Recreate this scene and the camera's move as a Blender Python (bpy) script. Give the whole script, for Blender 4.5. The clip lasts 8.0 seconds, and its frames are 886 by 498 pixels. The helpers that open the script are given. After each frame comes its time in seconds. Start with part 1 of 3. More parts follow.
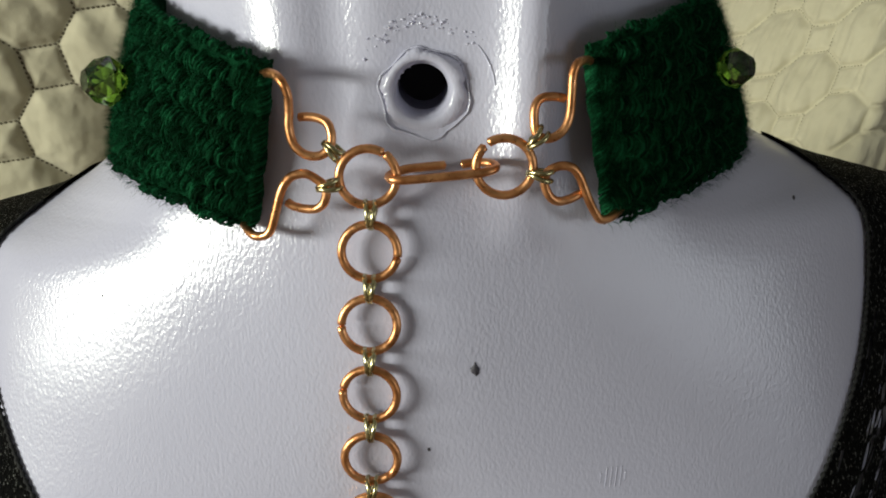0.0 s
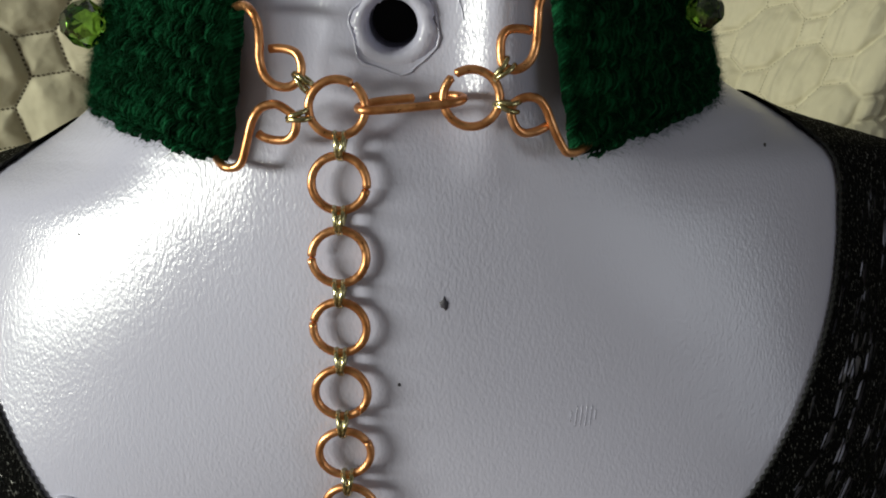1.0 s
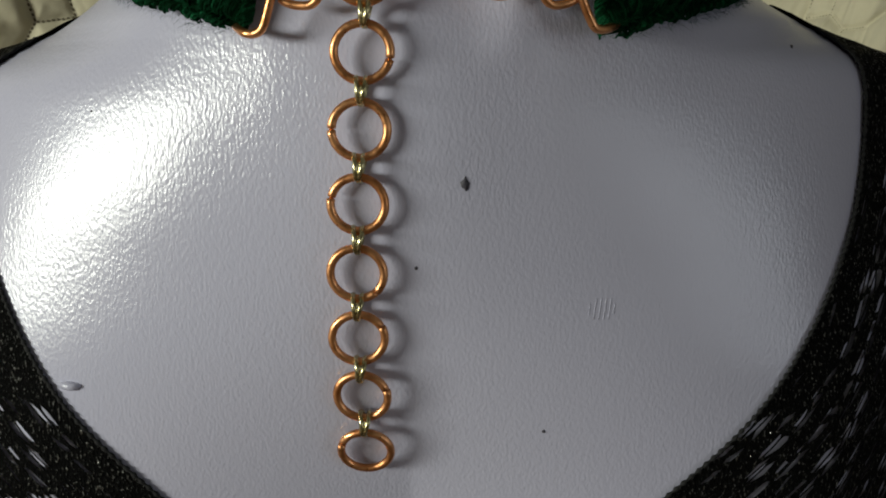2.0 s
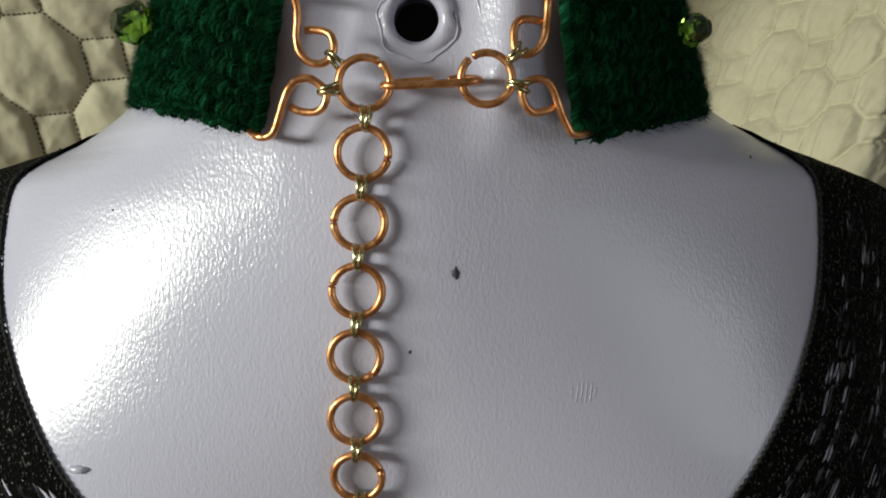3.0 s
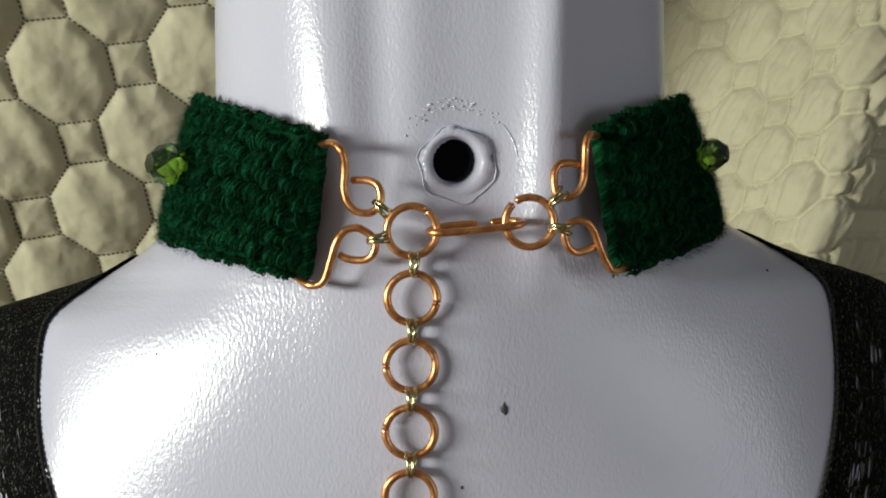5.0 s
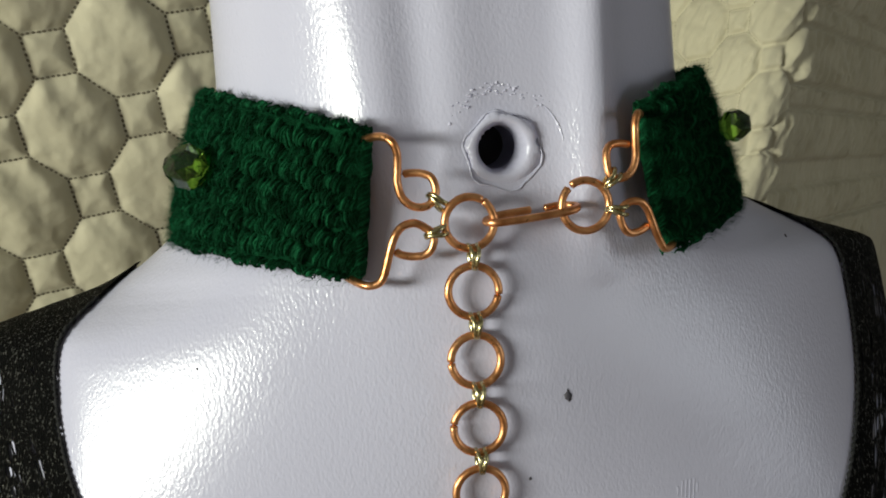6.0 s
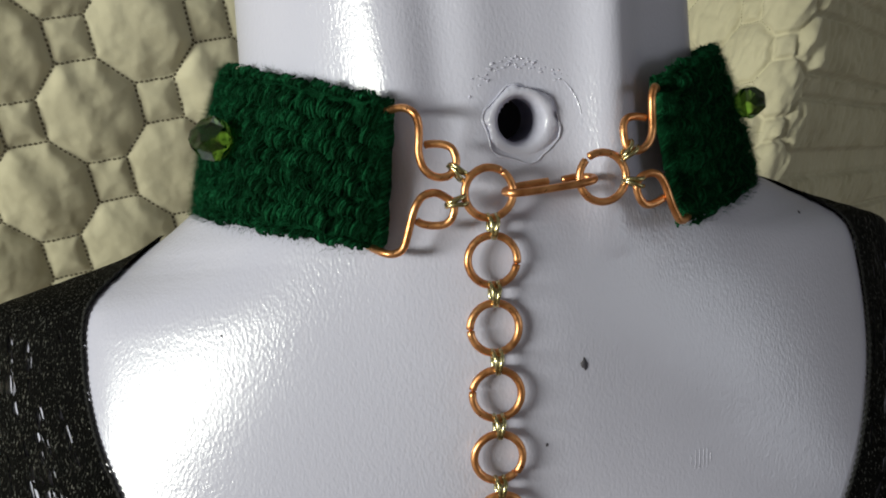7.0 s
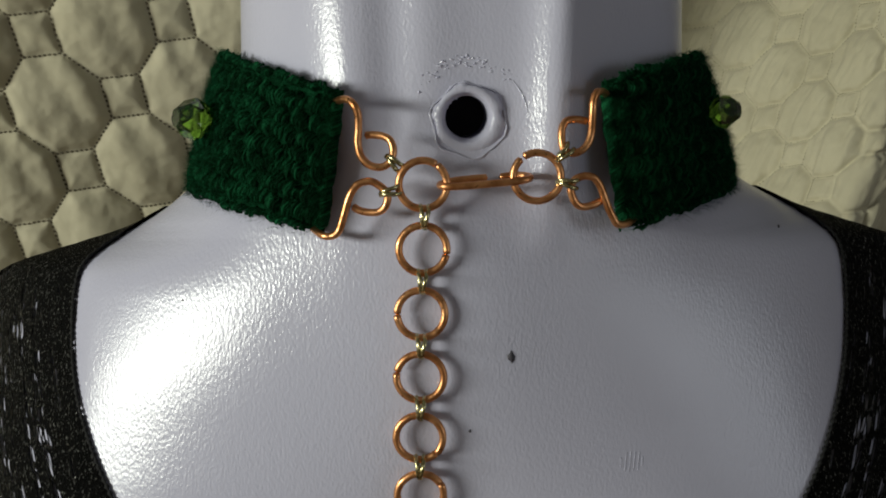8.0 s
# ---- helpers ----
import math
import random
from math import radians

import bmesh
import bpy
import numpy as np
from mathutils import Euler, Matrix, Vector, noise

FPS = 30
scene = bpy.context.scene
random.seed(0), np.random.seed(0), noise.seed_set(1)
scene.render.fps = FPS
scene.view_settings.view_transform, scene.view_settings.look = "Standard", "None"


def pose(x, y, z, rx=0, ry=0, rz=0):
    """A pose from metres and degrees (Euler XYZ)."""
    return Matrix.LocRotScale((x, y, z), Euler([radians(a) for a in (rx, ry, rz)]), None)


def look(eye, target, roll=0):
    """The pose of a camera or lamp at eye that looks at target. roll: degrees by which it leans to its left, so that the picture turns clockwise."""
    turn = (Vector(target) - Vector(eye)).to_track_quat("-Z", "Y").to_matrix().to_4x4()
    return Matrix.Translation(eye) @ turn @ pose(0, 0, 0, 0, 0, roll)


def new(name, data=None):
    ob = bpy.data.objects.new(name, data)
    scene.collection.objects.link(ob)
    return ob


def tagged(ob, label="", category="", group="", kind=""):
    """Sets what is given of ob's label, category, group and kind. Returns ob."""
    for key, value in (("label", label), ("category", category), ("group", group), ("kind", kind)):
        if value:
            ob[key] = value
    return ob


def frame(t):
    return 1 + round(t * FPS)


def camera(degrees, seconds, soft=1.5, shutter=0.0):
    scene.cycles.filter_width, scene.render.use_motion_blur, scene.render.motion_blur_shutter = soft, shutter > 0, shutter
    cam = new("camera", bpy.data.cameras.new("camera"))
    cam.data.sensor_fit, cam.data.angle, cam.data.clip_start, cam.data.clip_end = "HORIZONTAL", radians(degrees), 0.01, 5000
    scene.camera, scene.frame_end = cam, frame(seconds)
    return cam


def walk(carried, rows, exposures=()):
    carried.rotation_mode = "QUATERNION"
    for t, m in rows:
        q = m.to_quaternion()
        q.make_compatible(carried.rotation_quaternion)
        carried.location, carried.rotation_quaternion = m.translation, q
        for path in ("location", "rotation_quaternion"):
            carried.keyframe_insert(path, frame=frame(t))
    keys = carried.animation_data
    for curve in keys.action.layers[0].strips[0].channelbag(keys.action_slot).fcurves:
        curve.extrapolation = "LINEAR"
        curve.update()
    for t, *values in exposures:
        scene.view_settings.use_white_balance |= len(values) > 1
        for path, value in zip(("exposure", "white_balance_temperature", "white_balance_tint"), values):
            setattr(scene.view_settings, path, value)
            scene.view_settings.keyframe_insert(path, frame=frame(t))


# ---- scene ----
cam = camera(48.7, 8.0, soft=1.9)
# seconds, eye, yaw, pitch, lean
ROWS = [
    (0, 0.01160, -0.00212, 0.46384, 2.049, -12.739, -0.603),
    (0.5, 0.01714, -0.00048, 0.45721, 2.129, -13.320, -0.858),
    (1, 0.01907, -0.00780, 0.44755, 2.355, -11.736, -0.446),
    (1.5, 0.01521, -0.00529, 0.43027, 2.255, -12.414, 0.738),
    (1.7, 0.01411, -0.00569, 0.42689, 2.186, -12.559, 0.948),
    (2.8, 0.01351, -0.02426, 0.41052, 1.478, -4.293, 1.474),
    (3, 0.01369, -0.02779, 0.41092, 1.442, -2.889, 1.304),
    (3.5, 0.01260, -0.03553, 0.41347, 1.490, -0.544, 1.162),
    (4, 0.01144, -0.03877, 0.41738, 1.113, 0.365, 1.478),
    (4.5, 0.00447, -0.03854, 0.42344, 0.335, -0.128, 1.106),
    (4.7, 0.00061, -0.03682, 0.42910, -0.209, -0.644, 0.550),
    (5.8, -0.04299, -0.02410, 0.44387, -7.790, -2.789, -3.811),
    (6, -0.04789, -0.02289, 0.44290, -8.734, -3.374, -4.209),
    (6.5, -0.06061, -0.02134, 0.43918, -9.792, -3.913, -4.642),
    (7, -0.05118, -0.02740, 0.43759, -8.125, -3.597, -3.974),
    (7.5, -0.03016, -0.03515, 0.43526, -3.912, -3.735, -2.127),
    (8, -0.00106, -0.04120, 0.43618, 0.993, -3.887, -0.251),
]
# picture brightness drifts a little along the way
EXPOSURES = [(0.0, 0.0), (1.0, -0.15), (1.5, -0.6), (1.7, -0.6), (3.0, -0.1), (3.5, 0.0), (6.5, 0.0), (7.0, -0.05), (7.5, -0.12), (8.0, -0.55)]
walk(cam, [(t, pose(x, y, z, 90 + p, 0, w) @ pose(0, 0, 0, 0, 0, r)) for t, x, y, z, w, p, r in ROWS], EXPOSURES)

# ---- light ----
world = bpy.data.worlds.new("sky")
scene.world = world
world.use_nodes = True
sky = world.node_tree.nodes.new("ShaderNodeTexSky")
sky.sky_type = "NISHITA"
sky.sun_disc = False
sky.sun_elevation, sky.sun_rotation = radians(35), radians(230)
background = world.node_tree.nodes["Background"]
background.inputs["Strength"].default_value = 0.08
world.node_tree.links.new(sky.outputs[0], background.inputs[0])


def area_lamp(name, eye, target, width, height, watts, colour):
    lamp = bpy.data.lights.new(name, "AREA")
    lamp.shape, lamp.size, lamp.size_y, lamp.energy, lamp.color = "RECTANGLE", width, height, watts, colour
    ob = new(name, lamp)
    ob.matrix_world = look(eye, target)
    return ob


area_lamp("window_light_west", (-2.13, -1.04, 0.565), (0.0, 0.0, 0.45), 1.05, 0.38, 75.0, (0.965, 1.0, 0.885))
# east lamp is added for the sheen on the right; its source is unseen
area_lamp("assumed_light_east", (1.52, -0.72, 0.32), (0.1, 0.2, 0.38), 0.74, 0.54, 3.4, (0.86, 0.92, 1.0))


# ---- materials ----
def material(name, colour, rough=0.5, metal=0.0):
    m = bpy.data.materials.new(name)
    m.use_nodes = True
    b = m.node_tree.nodes["Principled BSDF"]
    b.inputs["Base Color"].default_value = (*colour, 1)
    b.inputs["Roughness"].default_value = rough
    b.inputs["Metallic"].default_value = metal
    return m, m.node_tree.nodes, m.node_tree.links, b


def noise_node(nodes, links, vector, scale, detail=3.0, rough=0.5):
    n = nodes.new("ShaderNodeTexNoise")
    n.inputs["Scale"].default_value, n.inputs["Detail"].default_value, n.inputs["Roughness"].default_value = scale, detail, rough
    links.new(vector, n.inputs["Vector"])
    return n


def ramp(nodes, links, value, stops):
    r = nodes.new("ShaderNodeValToRGB")
    while len(r.color_ramp.elements) < len(stops):
        r.color_ramp.elements.new(0.5)
    for e, (at, colour) in zip(r.color_ramp.elements, stops):
        e.position, e.color = at, (*colour, 1)
    links.new(value, r.inputs[0])
    return r


def bump(nodes, links, height, strength, distance, under=None):
    b = nodes.new("ShaderNodeBump")
    b.inputs["Strength"].default_value, b.inputs["Distance"].default_value = strength, distance
    links.new(height, b.inputs["Height"])
    if under:
        links.new(under.outputs[0], b.inputs["Normal"])
    return b


def coords(nodes, kind="Object"):
    return nodes.new("ShaderNodeTexCoord").outputs[kind]


def maths(nodes, links, op, a, b):
    n = nodes.new("ShaderNodeMath")
    n.operation = op
    for i, v in enumerate((a, b)):
        if isinstance(v, (int, float)):
            n.inputs[i].default_value = v
        else:
            links.new(v, n.inputs[i])
    return n.outputs[0]


def grey_paint():
    """Lilac-grey sprayed plastic paint with an orange-peel skin."""
    m, n, l, b = material("lilac_grey_paint", (0.5, 0.49, 0.55), 0.36)
    c = coords(n)
    tone = noise_node(n, l, c, 9.0, 4.0)
    l.new(ramp(n, l, tone.outputs[0], [(0.3, (0.488, 0.483, 0.60)), (0.7, (0.518, 0.513, 0.628))]).outputs[0], b.inputs["Base Color"])
    rough = noise_node(n, l, c, 30.0, 3.0)
    l.new(ramp(n, l, rough.outputs[0], [(0.25, (0.215, 0.215, 0.215)), (0.75, (0.265, 0.265, 0.265))]).outputs[0], b.inputs["Roughness"])
    stretch = n.new("ShaderNodeMapping")
    stretch.inputs["Scale"].default_value = (1.0, 1.0, 0.55)
    l.new(c, stretch.inputs[0])
    peel = noise_node(n, l, stretch.outputs[0], 1500.0, 1.5, 0.4)
    patch = noise_node(n, l, c, 16.0, 2.0)
    mask = ramp(n, l, patch.outputs[0], [(0.30, (0.45, 0.45, 0.45)), (0.70, (1, 1, 1))])
    height = maths(n, l, "MULTIPLY", peel.outputs[0], mask.outputs[0])
    first = bump(n, l, height, 0.45, 0.00030)
    fine = noise_node(n, l, c, 1700.0, 2.0)
    l.new(bump(n, l, fine.outputs[0], 0.15, 0.0002, first).outputs[0], b.inputs["Normal"])
    b.inputs["Specular IOR Level"].default_value = 0.6
    return m


def metal_wire(name, dark, light, rough):
    m, n, l, b = material(name, light, rough, 1.0)
    c = coords(n)
    tone = noise_node(n, l, c, 260.0, 3.0)
    l.new(ramp(n, l, tone.outputs[0], [(0.32, dark), (0.62, light)]).outputs[0], b.inputs["Base Color"])
    scuff = noise_node(n, l, c, 900.0, 2.0)
    l.new(ramp(n, l, scuff.outputs[0], [(0.3, (rough * 0.75,) * 3), (0.7, (rough * 1.35,) * 3)]).outputs[0], b.inputs["Roughness"])
    l.new(bump(n, l, scuff.outputs[0], 0.12, 0.00015).outputs[0], b.inputs["Normal"])
    return m


def green_yarn():
    m, n, l, b = material("dark_green_yarn", (0.01, 0.07, 0.03), 0.9)
    c = coords(n)
    geometry = n.new("ShaderNodeNewGeometry")
    tone = noise_node(n, l, c, 420.0, 4.0, 0.65)
    mixed = maths(n, l, "ADD", maths(n, l, "MULTIPLY", geometry.outputs["Random Per Island"], 0.5), maths(n, l, "MULTIPLY", tone.outputs[0], 0.6))
    l.new(ramp(n, l, mixed, [(0.22, (0.0007, 0.010, 0.0033)), (0.55, (0.0022, 0.034, 0.0120)), (0.85, (0.013, 0.135, 0.052))]).outputs[0], b.inputs["Base Color"])
    fibre = noise_node(n, l, c, 2600.0, 3.0, 0.7)
    l.new(bump(n, l, fibre.outputs[0], 0.9, 0.0006).outputs[0], b.inputs["Normal"])
    b.inputs["Sheen Weight"].default_value = 0.0
    b.inputs["Sheen Tint"].default_value = (0.2, 0.7, 0.4, 1)
    b.inputs["Specular IOR Level"].default_value = 0.06
    return m


def quilt_cloth():
    m, n, l, b = material("beige_quilt_cloth", (0.5, 0.47, 0.36), 0.85)
    c = coords(n)
    tone = noise_node(n, l, c, 14.0, 5.0, 0.6)
    l.new(ramp(n, l, tone.outputs[0], [(0.3, (0.45, 0.412, 0.285)), (0.7, (0.53, 0.49, 0.35))]).outputs[0], b.inputs["Base Color"])
    weave = noise_node(n, l, c, 1500.0, 2.0)
    crease = noise_node(n, l, c, 34.0, 2.5, 0.5)
    first = bump(n, l, crease.outputs[0], 0.6, 0.011)
    l.new(bump(n, l, weave.outputs[0], 0.25, 0.0004, first).outputs[0], b.inputs["Normal"])
    b.inputs["Sheen Weight"].default_value = 0.2
    return m


def black_knit():
    """Black lurex knit: dense by the neckline, open ladder holes further out."""
    m, n, l, b = material("black_openwork_knit", (0.008, 0.008, 0.008), 0.5)
    uv = coords(n, "UV")
    c = coords(n)
    grain = n.new("ShaderNodeMapping")
    grain.inputs["Scale"].default_value = (1.0, 1.0, 0.5)
    l.new(c, grain.inputs[0])
    fine = noise_node(n, l, grain.outputs[0], 1700.0, 2.0, 0.6)
    l.new(ramp(n, l, fine.outputs[0], [(0.40, (0.0015, 0.0015, 0.0015)), (0.60, (0.003, 0.003, 0.0028)), (0.64, (0.05, 0.05, 0.047)), (0.74, (0.26, 0.26, 0.24))]).outputs[0], b.inputs["Base Color"])
    l.new(ramp(n, l, fine.outputs[0], [(0.55, (0.8, 0.8, 0.8)), (0.68, (0.28, 0.28, 0.28))]).outputs[0], b.inputs["Roughness"])
    l.new(bump(n, l, fine.outputs[0], 1.0, 0.0012).outputs[0], b.inputs["Normal"])
    wobble = noise_node(n, l, uv, 110.0, 2.0)
    bend = n.new("ShaderNodeVectorMath")
    bend.operation = "MULTIPLY_ADD"
    l.new(wobble.outputs["Color"], bend.inputs[0])
    bend.inputs[1].default_value = (0.0016, 0.003, 0.0)
    l.new(uv, bend.inputs[2])
    squash = n.new("ShaderNodeMapping")
    squash.inputs["Scale"].default_value = (540.0, 175.0, 1.0)
    l.new(bend.outputs[0], squash.inputs[0])
    cell = n.new("ShaderNodeTexVoronoi")
    cell.feature = "F1"
    rim = n.new("ShaderNodeTexVoronoi")
    rim.feature = "DISTANCE_TO_EDGE"
    for v in (cell, rim):
        v.voronoi_dimensions = "2D"
        v.inputs["Scale"].default_value = 1.0
        v.inputs["Randomness"].default_value = 0.95
        l.new(squash.outputs[0], v.inputs["Vector"])
    pick = n.new("ShaderNodeSeparateXYZ")
    l.new(cell.outputs["Color"], pick.inputs[0])
    split = n.new("ShaderNodeSeparateXYZ")
    l.new(uv, split.inputs[0])
    columns = n.new("ShaderNodeTexWave")
    columns.wave_type, columns.bands_direction = "BANDS", "X"
    columns.inputs["Scale"].default_value, columns.inputs["Distortion"].default_value = 30.0, 1.0
    l.new(uv, columns.inputs["Vector"])
    fade = n.new("ShaderNodeMapRange")
    fade.inputs[1].default_value, fade.inputs[2].default_value = 0.003, 0.026
    l.new(split.outputs[0], fade.inputs[0])
    shut = n.new("ShaderNodeMapRange")
    shut.inputs[1].default_value, shut.inputs[2].default_value = 0.416, 0.395
    l.new(split.outputs[1], shut.inputs[0])
    chance = maths(n, l, "MULTIPLY", maths(n, l, "MULTIPLY", fade.outputs[0], shut.outputs[0]), maths(n, l, "ADD", maths(n, l, "MULTIPLY", maths(n, l, "POWER", columns.outputs[0], 2.0), 0.66), 0.11))
    chosen = maths(n, l, "LESS_THAN", pick.outputs[0], chance)
    wide = maths(n, l, "GREATER_THAN", rim.outputs["Distance"], 0.17)
    hole = maths(n, l, "MULTIPLY", chosen, wide)
    b.inputs["Specular IOR Level"].default_value = 0.04
    glint = ramp(n, l, fine.outputs[0], [(0.58, (0, 0, 0)), (0.65, (1, 1, 1))])
    l.new(glint.outputs[0], b.inputs["Metallic"])
    l.new(maths(n, l, "SUBTRACT", 1.0, hole), b.inputs["Alpha"])
    return m


def bead_glass():
    m, n, l, b = material("peridot_green_glass", (0.27, 0.58, 0.08), 0.01)
    b.inputs["Transmission Weight"].default_value = 1.0
    b.inputs["IOR"].default_value = 1.68
    return m


def plain(name, colour, rough, scale, amount=0.12, relief=0.001):
    m, n, l, b = material(name, colour, rough)
    c = coords(n)
    tone = noise_node(n, l, c, scale, 5.0, 0.6)
    l.new(ramp(n, l, tone.outputs[0], [(0.3, tuple(v * (1 - amount) for v in colour)), (0.7, tuple(min(1, v * (1 + amount)) for v in colour))]).outputs[0], b.inputs["Base Color"])
    l.new(bump(n, l, tone.outputs[0], 0.3, relief).outputs[0], b.inputs["Normal"])
    return m


PAINT = grey_paint()
COPPER = metal_wire("copper_wire", (0.52, 0.215, 0.08), (0.82, 0.41, 0.185), 0.36)
BRASS = metal_wire("pale_brass", (0.36, 0.31, 0.15), (0.62, 0.55, 0.31), 0.22)
YARN = green_yarn()
CLOTH = quilt_cloth()
THREAD = plain("dark_beige_thread", (0.13, 0.11, 0.07), 0.9, 300.0)
KNIT = black_knit()
HEM = plain("black_knit_hem", (0.004, 0.004, 0.004), 0.85, 900.0, 0.5)
GLASS = bead_glass()
CHIP = plain("dark_bare_chip", (0.06, 0.055, 0.07), 0.6, 500.0, 0.3)
WALL = plain("greyish_wall", (0.29, 0.285, 0.28), 0.9, 6.0, 0.06)
FLOOR = plain("brown_floor", (0.22, 0.15, 0.10), 0.6, 9.0, 0.25)
TABLE = plain("dark_wood_top", (0.14, 0.09, 0.06), 0.5, 20.0, 0.3)
# near-black colour standing in for the shade deep in the nut's hole
BORE_SHADE = plain("bore_shade", (0.02, 0.016, 0.02), 0.9, 80.0)


# ---- building helpers ----
def mesh_object(name, verts, faces, mat, parent=None, smooth=True, uvs=None):
    me = bpy.data.meshes.new(name)
    me.from_pydata([tuple(v) for v in verts], [], faces)
    if smooth:
        me.polygons.foreach_set("use_smooth", [True] * len(me.polygons))
    if uvs is not None:
        layer = me.uv_layers.new(name="cloth")
        loops = np.zeros(len(me.loops), dtype=np.int32)
        me.loops.foreach_get("vertex_index", loops)
        layer.data.foreach_set("uv", np.asarray(uvs, dtype=np.float32)[loops].ravel())
    me.materials.append(mat)
    ob = new(name, me)
    ob.parent = parent
    return ob


def thing(name, label, category, group=""):
    return tagged(new(name), label, category, group)


def smooth_path(points, per=6, closed=False):
    """Catmull-Rom through the points."""
    p = [Vector(q) for q in points]
    out = []
    count = len(p) if closed else len(p) - 1
    for i in range(count):
        a, b, c, d = (p[(i + k) % len(p)] if closed else p[min(max(i + k, 0), len(p) - 1)] for k in (-1, 0, 1, 2))
        for s in range(per):
            t = s / per
            out.append(0.5 * ((2 * b) + (c - a) * t + (2 * a - 5 * b + 4 * c - d) * t * t + (3 * b - a - 3 * c + d) * t ** 3))
    if not closed:
        out.append(p[-1])
    return out


def tube(points, radius, sides=10, closed=False, taper=None):
    """Vertices and faces of a wire along points; open ends are rounded off."""
    p = [Vector(q) for q in points]
    n = len(p)
    verts, faces = [], []
    side = None
    for i in range(n):
        along = (p[(i + 1) % n] - p[i - 1]) if closed else (p[min(i + 1, n - 1)] - p[max(i - 1, 0)])
        along.normalize()
        if side is None:
            side = along.cross(Vector((0.31, 0.62, 0.72))).normalized()
        side = (side - along * side.dot(along)).normalized()
        up = along.cross(side)
        r = radius * (taper(i / (n - 1)) if taper else 1.0)
        for k in range(sides):
            a = 2 * math.pi * k / sides
            verts.append(p[i] + r * (math.cos(a) * side + math.sin(a) * up))
    for i in range(n if closed else n - 1):
        j = (i + 1) % n
        for k in range(sides):
            q = (k + 1) % sides
            faces.append((i * sides + k, i * sides + q, j * sides + q, j * sides + k))
    if not closed:
        for i, away in ((0, p[0] - p[1]), (n - 1, p[-1] - p[-2])):
            tip = len(verts)
            r = radius * (taper(0.0 if i == 0 else 1.0) if taper else 1.0)
            verts.append(p[i] + away.normalized() * r * 0.45)
            for k in range(sides):
                q = (k + 1) % sides
                faces.append((i * sides + q, i * sides + k, tip) if i == 0 else (i * sides + k, i * sides + q, tip))
    return verts, faces


def gather(pieces):
    """Joins lists of (verts, faces) into one."""
    verts, faces = [], []
    for v, f in pieces:
        base = len(verts)
        verts.extend(v)
        faces.extend(tuple(i + base for i in q) for q in f)
    return verts, faces


def slab(x0, x1, y0, y1, z0, z1):
    v = [(x, y, z) for z in (z0, z1) for y in (y0, y1) for x in (x0, x1)]
    return v, [(0, 2, 3, 1), (4, 5, 7, 6), (0, 1, 5, 4), (2, 6, 7, 3), (0, 4, 6, 2), (1, 3, 7, 5)]


# ---- the bust's form ----
def curve_of(table):
    at = np.array([q[0] for q in table])
    value = np.array([q[1] for q in table])

    def read(z):
        zz = np.asarray(z, dtype=float)
        return sum(np.interp(zz + k * 0.006, at, value) for k in (-1, -0.5, 0, 0.5, 1)) / 5
    return read


half_width = curve_of([(0.0, 0.14), (0.15, 0.125), (0.25, 0.142), (0.32, 0.158), (0.38, 0.165), (0.396, 0.164), (0.4075, 0.157), (0.415, 0.142), (0.4192, 0.116), (0.4252, 0.098), (0.4328, 0.085), (0.445, 0.0715), (0.456, 0.066), (0.47, 0.0648), (0.52, 0.0645), (0.60, 0.067)])
front_line = curve_of([(0.0, 0.20), (0.15, 0.215), (0.27, 0.214), (0.30, 0.210), (0.32, 0.205), (0.34, 0.199), (0.356, 0.195), (0.376, 0.1912), (0.394, 0.1897), (0.428, 0.1905), (0.437, 0.1935), (0.445, 0.1945), (0.465, 0.1935), (0.50, 0.193), (0.56, 0.192), (0.60, 0.192)])
centre_line = curve_of([(0.0, 0.30), (0.38, 0.310), (0.40, 0.298), (0.42, 0.270), (0.435, 0.259), (0.45, 0.256), (0.60, 0.256)])
back_line = curve_of([(0.0, 0.40), (0.3, 0.41), (0.39, 0.395), (0.42, 0.36), (0.44, 0.335), (0.46, 0.32), (0.60, 0.318)])
power = curve_of([(0.0, 2.1), (0.33, 1.9), (0.40, 1.72), (0.42, 1.85), (0.44, 1.98), (0.60, 1.98)])
TWIST = 0.05


